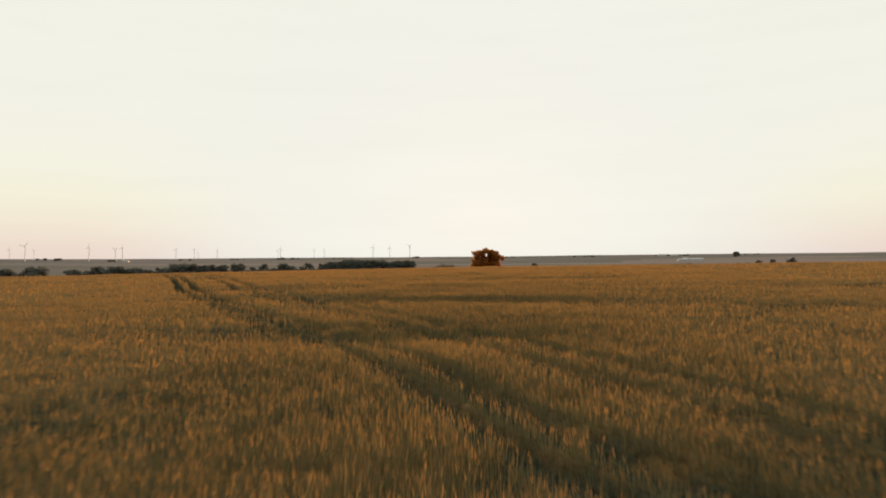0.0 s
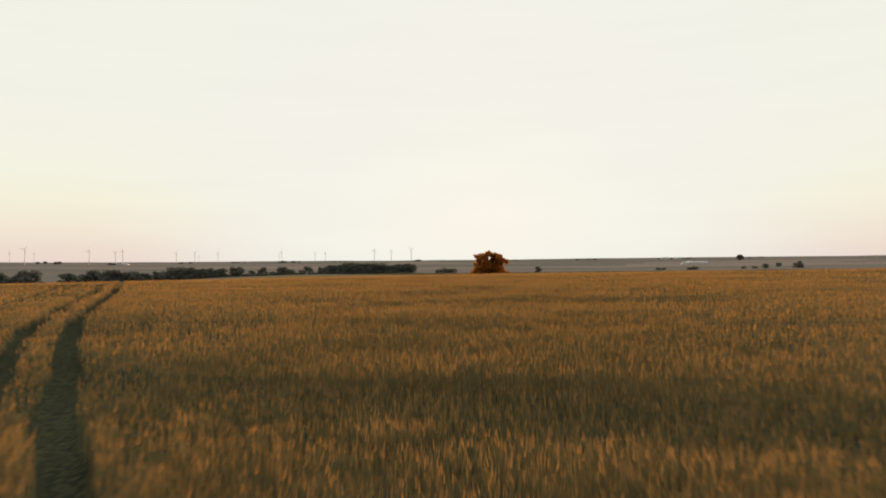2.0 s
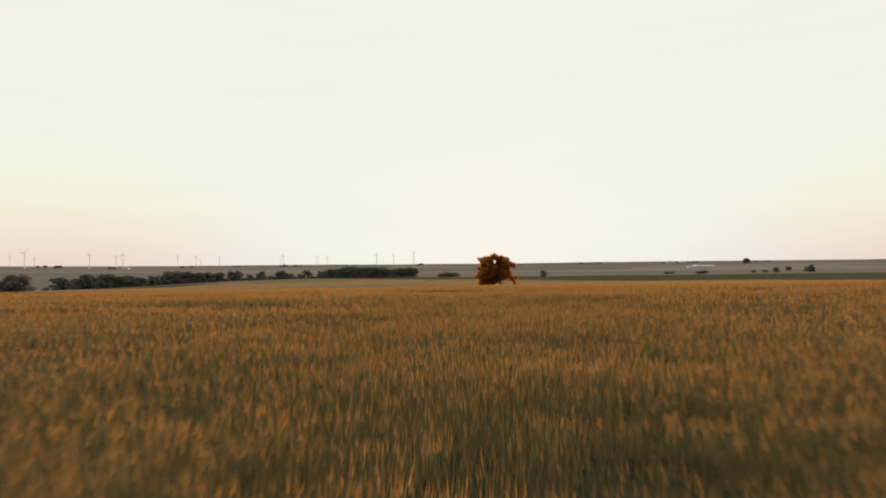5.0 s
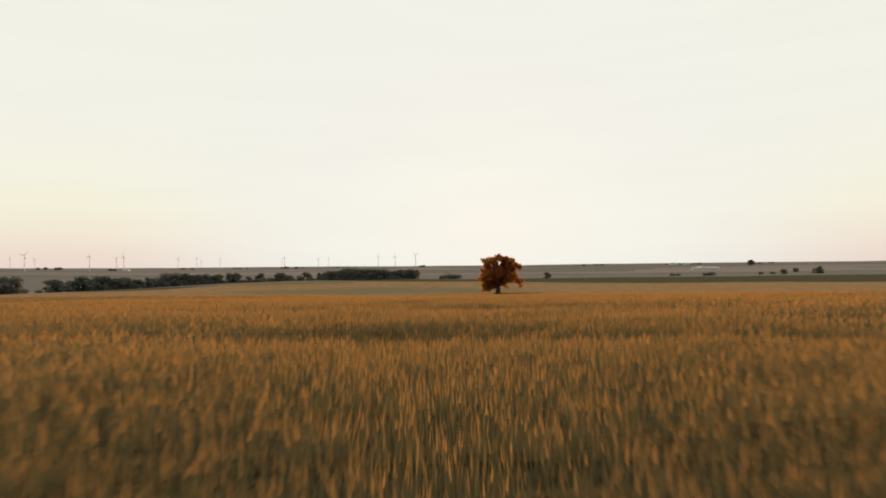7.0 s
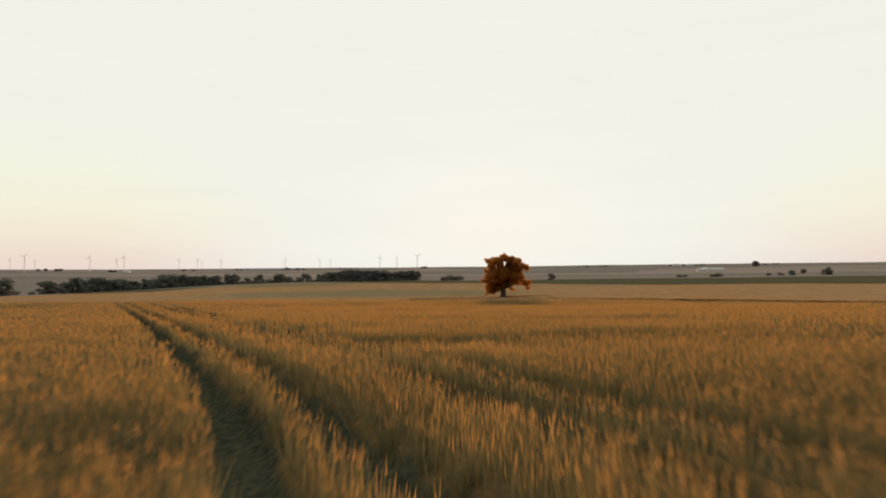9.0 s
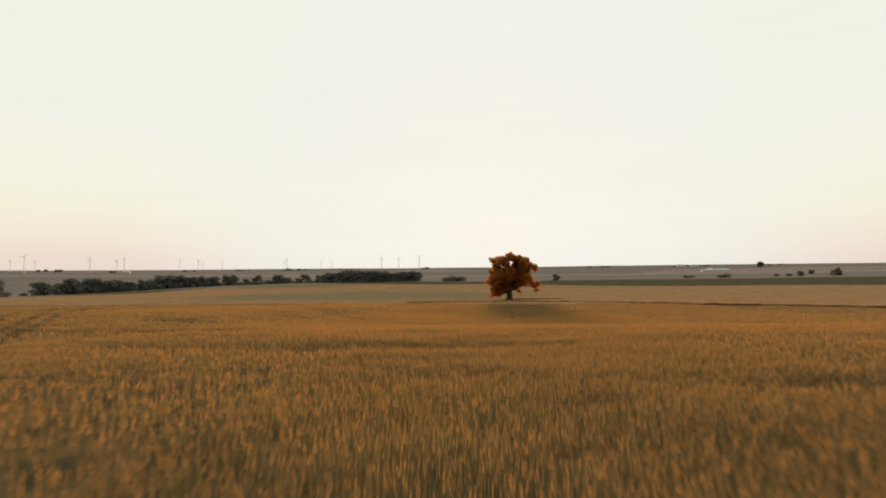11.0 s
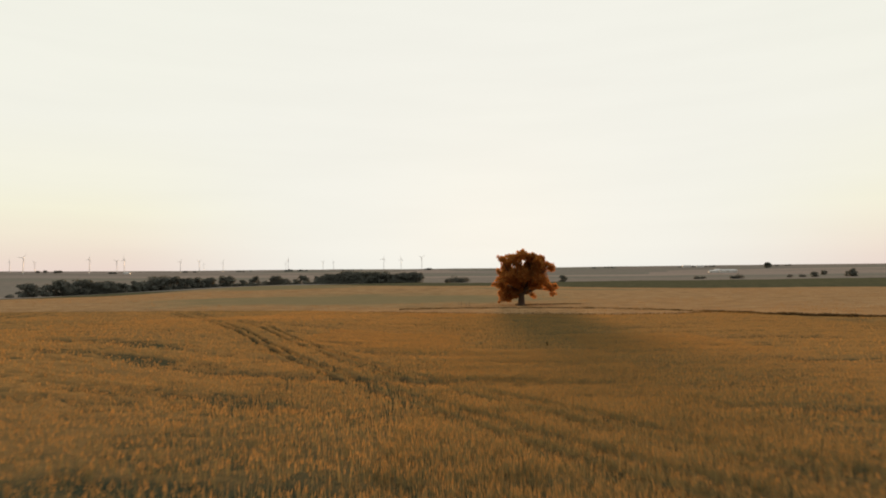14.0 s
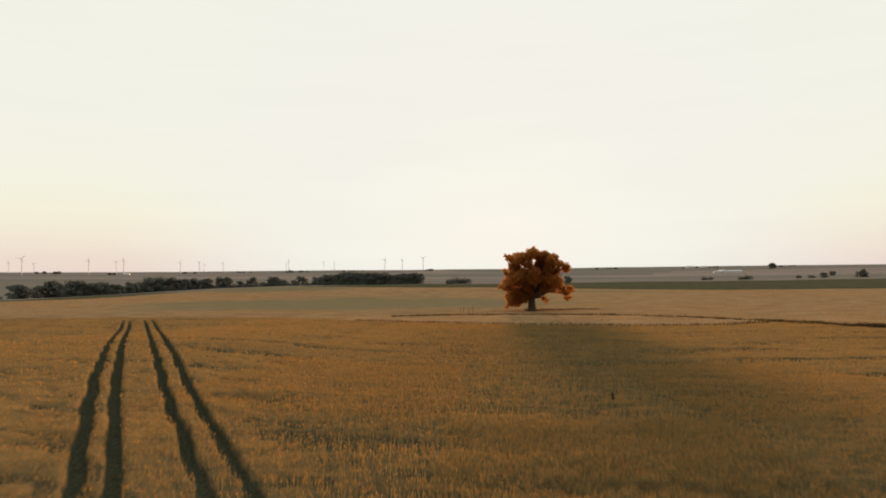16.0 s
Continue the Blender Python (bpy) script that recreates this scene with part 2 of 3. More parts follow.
# wheel tracks of a twin-tyred tractor: the line of its middle, x against y
RUTS = [
    ([-9.0, -7.5, -4.5, 0.0, 3.0, 6.0, 8.1, 10.9, 13.4, 15.0, 17.0, 19.5, 22.2, 24.8, 30.9, 37.5, 46.2, 70.5, 93.0, 135.0, 180.0, 240.0, 375.0], [120.0, 67.5, 37.5, 17.0, 10.5, 6.8, 5.0, 3.1, 1.7, 0.9, 0.0, -1.2, -3.1, -5.0, -9.4, -13.8, -19.4, -32.2, -45.0, -69.0, -94.5, -130.5, -210.0]),
    ([84.0, 90.0, 94.5, 99.0, 102.8, 106.1, 108.0, 112.8, 115.5, 120.0, 124.8, 130.5, 142.5, 154.5, 190.5, 205.5, 270.0, 375.0], [120.0, 52.5, 27.0, 13.5, 6.9, 3.0, 1.5, -0.9, -2.4, -4.8, -7.8, -11.2, -18.5, -25.5, -48.0, -57.8, -96.0, -159.0]),
    ([162.0, 168.0, 174.0, 178.5, 183.0, 188.1, 191.2, 197.2, 204.0, 210.0, 218.0, 229.0, 243.0, 250.7, 270.0, 333.0, 375.0], [120.0, 62.0, 32.0, 18.5, 9.8, 4.3, 2.2, -0.8, -4.1, -7.3, -12.4, -19.0, -27.8, -32.4, -44.0, -81.0, -106.0]),
]
# for each line: the four tyres' offsets, their width, and how they spread with y (from, per metre)
TYRES = [((-2.6, -1.5, 1.3, 2.8), 1.2, 0, 0.0), ((-2.35, -1.2, 1.0, 2.2), 1.25, 125, 0.006), ((-2.7, -1.45, 1.35, 2.85), 1.05, 222, 0.002)]


def rut_middle(y, k):
    ys, xs = RUTS[k]
    w = 1.5 if k == 0 else 3.0
    return sum(np.interp(y + q * w, ys, xs) for q in (-1.5, -1, -0.5, 0, 0.5, 1, 1.5)) / 7


def rut(x, y):
    """1 in a wheel track, 0 in standing crop."""
    v = np.zeros_like(x)
    for k, (ys, xs) in enumerate(RUTS):
        xc = rut_middle(y, k)
        sl = (rut_middle(y + 2, k) - rut_middle(y - 2, k)) / 4
        offsets, wide, y0, grow = TYRES[k]
        d = (x - xc) / np.sqrt(1 + sl ** 2) + 0.05 * np.sin(y * 0.8) + 0.04 * np.sin(x * 1.3)
        d = d / (1 + grow * np.maximum(y - y0, 0))
        ok = (y > ys[0]) & (y < ys[-1])
        for o in offsets:
            v = np.maximum(v, ok * (1 - smooth(0.17 * wide, 0.40 * wide, np.abs(d - o))))
    # a side track where the tractor turned
    d = np.abs(y - (126.0 + 0.12 * x + 0.2 * np.sin(x)))
    v = np.maximum(v, 0.95 * (1 - smooth(0.3, 0.75, d)) * smooth(-6, -4.5, x) * (1 - smooth(4.0, 5.5, x)))
    return v


def field_edge(x):
    return np.interp(x, [-450, -150, -95, -65, -44, -26, -7, 9, 25, 33, 44, 52, 58, 64, 72, 100, 180, 450], [396, 388, 386, 382, 366, 348, 337, 332, 328, 327, 331, 337, 340, 332, 318, 280, 232, 105])


def lay(x, y):
    """How high the crop stands: thin, lodged and drilled bands."""
    h = 0.80 + 0.06 * waves(x, y, 11, 7.0, 3) + 0.07 * waves(x * 0.22, y, 12, 5.5, 4) + 0.05 * waves(x, y, 13, 1.3, 3) + 0.06 * waves(x, y, 16, 0.5, 2)
    hole = smooth(0.10, 0.75, waves(x * 0.22, y * 0.8, 14, 8.0, 4) + 0.35 * waves(x, y, 15, 2.0, 3))
    return h - 0.20 * hole


def mesh_of(name, verts, faces, mats, index=None, smoothed=False):
    """A mesh from arrays; faces: one array of rows of equal length, or a list of such arrays."""
    faces = faces if isinstance(faces, list) else [faces]
    me = bpy.data.meshes.new(name)
    loops = np.concatenate([f.ravel() for f in faces]).astype(np.int32)
    sizes = np.concatenate([np.full(len(f), f.shape[1]) for f in faces]).astype(np.int32)
    me.vertices.add(len(verts))
    me.vertices.foreach_set("co", np.asarray(verts, np.float32).ravel())
    me.loops.add(len(loops))
    me.loops.foreach_set("vertex_index", loops)
    me.polygons.add(len(sizes))
    me.polygons.foreach_set("loop_start", np.concatenate([[0], np.cumsum(sizes)[:-1]]).astype(np.int32))
    me.polygons.foreach_set("loop_total", sizes)
    if index is not None:
        me.polygons.foreach_set("material_index", np.asarray(index, np.int32))
    if smoothed:
        me.polygons.foreach_set("use_smooth", np.ones(len(sizes), bool))
    for m in mats:
        me.materials.append(m)
    me.update(calc_edges=True)
    me.validate()
    return me


def grid_faces(nx, ny):
    i = (np.arange(ny - 1)[:, None] * nx + np.arange(nx - 1)[None]).ravel()
    return np.stack([i, i + 1, i + nx + 1, i + nx], 1)


def part(name, me, parent, label=""):
    ob = new(name, me)
    ob.parent = parent
    if label:
        tagged(ob, label)
    return ob


def ground_material():
    """Bare soil close by; strips of crop, stubble and pasture farther off, paled with painted haze."""
    m = bpy.data.materials.new("land")
    m.use_nodes = True
    N, L = m.node_tree.nodes, m.node_tree.links
    N.remove(N["Principled BSDF"])
    p = N.new("ShaderNodeBsdfDiffuse")
    L.new(p.outputs[0], N["Material Output"].inputs[0])
    geo = N.new("ShaderNodeNewGeometry")
    mp = N.new("ShaderNodeMapping")
    mp.inputs["Scale"].default_value = (0.0008, 0.0022, 0)
    mp.inputs["Rotation"].default_value = (0, 0, 0.09)
    L.new(geo.outputs["Position"], mp.inputs[0])
    vo = N.new("ShaderNodeTexVoronoi")
    vo.distance, vo.inputs["Scale"].default_value, vo.inputs["Randomness"].default_value = "CHEBYCHEV", 1.0, 0.75
    L.new(mp.outputs[0], vo.inputs["Vector"])
    bw = N.new("ShaderNodeSeparateColor")
    L.new(vo.outputs["Color"], bw.inputs[0])
    rp = N.new("ShaderNodeValToRGB")
    L.new(bw.outputs[0], rp.inputs[0])
    c = rp.color_ramp
    c.interpolation = "CONSTANT"
    # strip colours lightened and slightly greyed to carry the haze of distance
    c.elements[0].color = (0.215, 0.19, 0.162, 1)
    c.elements[1].position, c.elements[1].color = 0.8, (0.26, 0.22, 0.195, 1)
    for q, k in ((0.2, (0.235, 0.20, 0.17)), (0.4, (0.20, 0.188, 0.155)), (0.62, (0.295, 0.24, 0.205))):
        c.elements.new(q).color = (*k, 1)
    nz = N.new("ShaderNodeTexNoise")
    nz.inputs["Scale"].default_value, nz.inputs["Detail"].default_value = 0.05, 8
    L.new(geo.outputs["Position"], nz.inputs["Vector"])
    mr = N.new("ShaderNodeMapRange")
    mr.inputs["To Min"].default_value, mr.inputs["To Max"].default_value = 0.6, 1.4
    L.new(nz.outputs[0], mr.inputs[0])
    mu = N.new("ShaderNodeMix")
    mu.data_type, mu.blend_type = "RGBA", "MULTIPLY"
    mu.inputs["Factor"].default_value = 1.0
    L.new(rp.outputs[0], mu.inputs["A"])
    L.new(mr.outputs[0], mu.inputs["B"])
    L.new(mu.outputs["Result"], p.inputs["Color"])
    return m


def build_ground():
    rad = np.concatenate([[0.0], np.linspace(12, 500, 75), np.geomspace(510, 4850, 130)])
    ang = np.linspace(0, 2 * math.pi, 241)[:-1]
    x, y = (rad[:, None] * np.sin(ang)).ravel(), 90 + (rad[:, None] * np.cos(ang)).ravel()
    n, k = len(rad), len(ang)
    j = np.arange(k)
    f = np.concatenate([np.stack([i * k + j, (i + 1) * k + j, (i + 1) * k + (j + 1) % k, i * k + (j + 1) % k], 1) for i in range(1, n - 1)])
    z = soil(x, y) - 0.02
    me = mesh_of("ground", np.stack([x, y, z], 1), [f, np.stack([np.zeros(k, int), k + j, k + (j + 1) % k], 1)], [ground_material()], None, True)
    tagged(new("ground", me), "open rolling farmland in strips of tan and dull green", "ground", kind="structure")


build_ground()


# ---- the wheat ----
def steps(*runs):
    return np.unique(np.concatenate([np.arange(a, b, s) for a, b, s in runs]).round(3))


def build_understory():
    gx = steps((-390, -90, 8), (-90, -30, 1.6), (-30, -4.6, 0.5), (-4.6, 4.6, 0.155), (4.6, 30, 0.5), (30, 90, 1.6), (90, 390.1, 8))
    gy = steps((-200, -10, 5), (-10, 300, 0.55), (300, 392, 1.3))
    X, Y = np.meshgrid(gx, gy)
    # the fine columns run along the wheel tracks
    mid = [np.clip(rut_middle(gy, k), -95, 60) for k in range(3)]
    s1, s2 = smooth(80, 98, gy), smooth(172, 190, gy)
    X = X + (mid[0] * (1 - s1) + mid[1] * s1 * (1 - s2) + mid[2] * s2)[:, None]
    x, y = X.ravel(), Y.ravel()
    lim = field_edge(x)
    y = np.where(y > lim, lim + (y - lim) * 0.001, y)
    track, stand = rut(x, y), lay(x, y)
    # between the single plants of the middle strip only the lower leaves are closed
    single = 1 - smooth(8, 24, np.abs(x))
    h = (stand - 0.25 - 0.21 * single + (0.05 + 0.03 * single) * waves(x, y, 21, 1.3, 2)) * (1 - track) + 0.04
    h = np.where(Y.ravel() > lim + 0.6, 0.0, h)
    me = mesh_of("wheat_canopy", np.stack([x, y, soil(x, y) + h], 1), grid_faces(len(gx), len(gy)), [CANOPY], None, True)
    thin_shade = 0.25 + 0.5 * smooth(0.80, 0.54, stand)
    # wheel tracks and the middle strip get painted shade on top of thin crop
    thin_shade = np.maximum(thin_shade + 0.24 * single, track * 1.1)
    me.attributes.new("thin_shade", "FLOAT", "POINT").data.foreach_set("value", thin_shade.astype(np.float32))
    tagged(new("wheat_canopy", me), "dense golden wheat canopy with trodden wheel tracks darkened in colour", "wheat", kind="stuff")


def plants(x, y, size, rs, blades, z0=None):
    """Wheat plants: bent leaf blades and a pointed ear each; size widens the far ones."""
    n = len(x)
    z0 = soil(x, y) if z0 is None else z0
    h = lay(x, y) + rs.normal(0, 0.045, n)
    zt = z0 + h
    lean, la = np.abs(rs.normal(0, 0.04, n)) + 0.01, rs.uniform(0, 6.283, n)
    ex, ey = x + lean * np.cos(la), y + lean * np.sin(la)
    el = rs.uniform(0.11, 0.19, n) * (1 + 0.10 * (size - 1))
    tris = []
    for k in range(blades):
        a = rs.uniform(0, math.pi, n)
        w = 0.011 * size * rs.uniform(0.6, 1.5, n)
        ox, oy = rs.normal(0, 0.03 * (k + 0.3), (2, n))
        low = z0 + np.maximum(h - 0.52, 0.03)
        tris.append(np.stack([np.stack([x + ox - np.cos(a) * w, y + oy - np.sin(a) * w, low], 1), np.stack([x + ox + np.cos(a) * w, y + oy + np.sin(a) * w, low], 1),
                              np.stack([ex + ox * 2, ey + oy * 2, zt - el * 0.35 - k * rs.uniform(0.0, 0.12, n)], 1)], 1))
    a = rs.uniform(0, math.pi, n)
    w = 0.0080 * size ** 1.03 * rs.uniform(0.8, 1.4, n)
    tip = 1.4 * lean
    tris.append(np.stack([np.stack([ex - np.cos(a) * w, ey - np.sin(a) * w, zt - el * 0.95], 1), np.stack([ex + np.cos(a) * w, ey + np.sin(a) * w, zt - el], 1),
                          np.stack([x + tip * np.cos(la), y + tip * np.sin(la), zt], 1)], 1))
    kind = np.repeat([0] * blades + [1], n)
    return np.concatenate(tris), kind


def crop_mesh(name, zones, mats, seed, keep_in, base=None):
    """One mesh of many plants. zones: x0, x1, y0, y1, plants per square metre, size, blades."""
    rs = np.random.RandomState(seed)
    vs, ks = [], []
    for x0, x1, y0, y1, dens, size, blades in zones:
        n = int((x1 - x0) * (y1 - y0) * dens)
        x, y = rs.uniform(x0, x1, n), rs.uniform(y0, y1, n)
        keep = keep_in(x, y, rs)
        x, y = x[keep], y[keep]
        v, k = plants(x, y, size * rs.uniform(0.8, 1.25, len(x)), rs, blades, None if base is None else base(x, y))
        vs.append(v)
        ks.append(k)
    v = np.concatenate(vs).astype(np.float32)
    return mesh_of(name, v.reshape(-1, 3), np.arange(len(v) * 3).reshape(-1, 3), mats, np.concatenate(ks))


def build_wheat():
    zones = [(-4.5, 4.5, 3, 240, 112, 0.78, 3), (-7.5, -4.5, 3, 240, 80, 1.05, 2), (4.5, 7.5, 3, 240, 80, 1.05, 2), (-26, -7.5, 6, 268, 30, 1.8, 1), (7.5, 26, 6, 268, 30, 1.8, 1), (-62, -26, 12, 320, 6.5, 4.0, 1), (26, 62, 12, 320, 6.5, 4.0, 1), (-26, 26, 240, 378, 14, 2.8, 1),
             (-180, -62, 30, 384, 0.9, 8.0, 1), (62, 180, 30, 310, 0.9, 8.0, 1), (-62, 62, 320, 378, 4, 6.0, 1), (-90, 90, -60, 3, 1.5, 4.0, 1)]
    me = crop_mesh("wheat", zones, [STEM, EAR], 7, lambda x, y, rs: (rut(x, y) < 0.25 + 0.3 * rs.rand(len(x))) & (y < field_edge(x)))
    tagged(new("wheat", me), "ripening golden wheat with bearded ears, standing in the near field", "wheat", kind="stuff")


FENCE_X, FENCE_Y = [-600, -90, -35, -20, -7, 15, 33, 48, 56, 64, 72, 100, 180, 450, 600], [424, 404, 388, 392, 394, 393, 390, 374, 352, 336, 322, 284, 236, 109, 60]


def greener(x, y):
    """Hollows where the pale wheat is still green."""
    v = np.zeros_like(x)
    for cx, cy, rx, ry in ((-70, 478, 125, 72), (-345, 655, 120, 34), (-215, 800, 110, 50), (60, 600, 90, 16)):
        v = np.maximum(v, 1 - smooth(0.30, 1.2, np.hypot((x - cx) / rx, (y - cy) / ry) + 0.18 * waves(x, y, 51, 60, 2)))
    return v


def fence_line(x):
    """The old boundary that runs past the lone tree."""
    return np.interp(x, FENCE_X, FENCE_Y)


PALE_X, PALE_Y = [-640, -450, -360, -285, -180, 0, 165, 640], [690, 730, 800, 905, 885, 780, 654, 600]


def build_pale_tufts():
    def inside(x, y, rs):
        return (y > field_edge(x) + 5) & (y < np.interp(x, PALE_X, PALE_Y) - 3) & (greener(x, y) < 0.3 + 0.3 * rs.rand(len(x))) & (np.abs(y - fence_line(x)) > 1.3) & (np.hypot(x - 10.2, y - 416) > 3.2)
    zones = [(-120, 130, 250, 470, 0.8, 9.0, 1), (-340, -120, 380, 640, 0.20, 16.0, 1), (130, 340, 170, 640, 0.20, 16.0, 1), (-300, 200, 470, 900, 0.14, 20.0, 1)]
    me = crop_mesh("pale_wheat", zones, [PALE_EAR, PALE_EAR], 9, inside)
    tagged(new("pale_wheat", me), "pale tan wheat round the lone tree", "wheat", kind="stuff")
    # rank grass left uncut along the boundary, thickest where the fields meet, and behind the lone tree
    rs = np.random.RandomState(10)
    runs = ((-34, 50, 5500, fence_line, 0, 0.5), (48, 110, 15000, fence_line, 0, 1.0), (110, 260, 7000, fence_line, 0, 0.7), (-40, 56, 2600, field_edge, 3, 0.35), (8, 34, 2200, lambda v: 419 + 0.05 * v, 0, 1.6))
    xs = [rs.uniform(x0, x1, n) for x0, x1, n, *rest in runs]
    x = np.concatenate(xs)
    y = np.concatenate([line(v) + off + rs.normal(0, wide, len(v)) for v, (x0, x1, n, line, off, wide) in zip(xs, runs)])
    v, k = plants(x, y, rs.uniform(4, 9, len(x)), rs, 1, soil(x, y) + rs.uniform(-0.3, 0.25, len(x)))
    me = mesh_of("verge_grass", v.reshape(-1, 3), np.arange(len(v) * 3).reshape(-1, 3), [VERGE])
    tagged(new("verge_grass", me), "dark rank grass along the old field boundary", "grass", kind="stuff")


def build_pale_field():
    """The second wheat field, past the first one's edge."""
    gx = steps((-640, -180, 10), (-180, 180, 2.5), (180, 640, 10))
    gv = np.linspace(0, 1, 180) ** 1.4
    X, V = np.meshgrid(gx, gv)
    far = np.interp(X, PALE_X, PALE_Y)
    e = field_edge(X) + 4.0
    Y = e + (far - e) * V
    x, y = X.ravel(), Y.ravel()
    h = 0.55 + 0.10 * waves(x, y, 31, 7, 3) + 0.12 * waves(x * 0.2, y, 32, 12, 3)
    path = np.abs(y - fence_line(x))
    h = h * smooth(0.8, 1.8, path)
    h = h * smooth(2.0, 4.0, np.hypot(x - 10.2, (y - 416) * 0.8))
    h = np.where((V.ravel() < 0.002) | (V.ravel() > 0.999), 0.0, h)
    me = mesh_of("pale_wheat_field", np.stack([x, y, soil(x, y) + h], 1), grid_faces(len(gx), len(gv)), [PALE], None, True)
    me.attributes.new("green", "FLOAT", "POINT").data.foreach_set("value", greener(x, y).astype(np.float32))
    tagged(new("pale_wheat_field", me), "pale tan wheat field on rolling ground round the lone tree", "wheat", kind="stuff")


def build_green_field():
    """A darker green crop behind the pale wheat."""
    gx = steps((-900, 900.1, 12))
    gv = np.linspace(0, 1, 60)
    X, V = np.meshgrid(gx, gv)
    near = np.interp(X, [-900, -640, -450, -360, -285, -180, 0, 165, 640, 900], [660, 692, 732, 802, 907, 887, 782, 656, 602, 580]) + 3
    far = np.interp(X, [-900, -700, -400, 0, 500, 900], [800, 850, 1190, 1180, 1340, 1420])
    Y = near + (far - near) * V
    x, y = X.ravel(), Y.ravel()
    h = np.where((V.ravel() < 0.001) | (V.ravel() > 0.999), 0.0, 1.1 + 0.25 * waves(x, y, 41, 14, 3))
    me = mesh_of("green_field", np.stack([x, y, soil(x, y) + h], 1), grid_faces(len(gx), len(gv)), [GREEN], None, True)
    tagged(new("green_field", me), "dark green young crop beyond the pale wheat", "crop", kind="stuff")


build_green_field()
build_understory()
build_wheat()
build_pale_field()
build_pale_tufts()


# ---- trees ----
def tube(path, radii, sides=9):
    """Verts and quads of a tapering limb along a path."""
    path = [Vector(p) for p in path]
    vs, fs = [], []
    for i, p in enumerate(path):
        d = (path[min(i + 1, len(path) - 1)] - path[max(i - 1, 0)]).normalized()
        u = d.orthogonal().normalized()
        w = d.cross(u)
        for k in range(sides):
            a = 6.283 * k / sides
            vs.append(p + (u * math.cos(a) + w * math.sin(a)) * radii[i] * (1 + 0.12 * math.sin(3 * a + i)))
    for i in range(len(path) - 1):
        for k in range(sides):
            fs.append((i * sides + k, i * sides + (k + 1) % sides, (i + 1) * sides + (k + 1) % sides, (i + 1) * sides + k))
    return np.array([tuple(v) for v in vs]), np.array(fs)


def join(pieces):
    vs, fs, o = [], [], 0
    for v, f in pieces:
        vs.append(v)
        fs.append(f + o)
        o += len(v)
    return np.concatenate(vs), np.concatenate(fs)


def leaves(blobs, per, size, rs, shell=0.45):
    """Leaf sprays, thick towards the outside of each bough. blobs: x, y, z, radius, flatness."""
    out = []
    for x, y, z, r, flat in blobs:
        n = int(per * r * r)
        d = rs.normal(size=(n, 3))
        d /= np.linalg.norm(d, axis=1)[:, None]
        q = r * (shell + (1.06 - shell) * rs.rand(n) ** 0.42)
        lump = 1 + 0.22 * np.sin(3.1 * d[:, 0] * 2 + x) * np.cos(2.7 * d[:, 2] * 2 + z)
        c = np.array([x, y, z]) + d * (q * lump)[:, None] * np.array([1, 1, flat])
        u = rs.normal(size=(n, 3))
        u /= np.linalg.norm(u, axis=1)[:, None]
        w = np.cross(u, rs.normal(size=(n, 3)))
        w /= np.linalg.norm(w, axis=1)[:, None]
        s = (size * rs.uniform(0.5, 1.3, n))[:, None]
        out.append(np.stack([c - u * s, c + w * s * 0.55, c + u * s, c - w * s * 0.55], 1))
    v = np.concatenate(out)
    return v.reshape(-1, 3), np.arange(len(v) * 4).reshape(-1, 4)


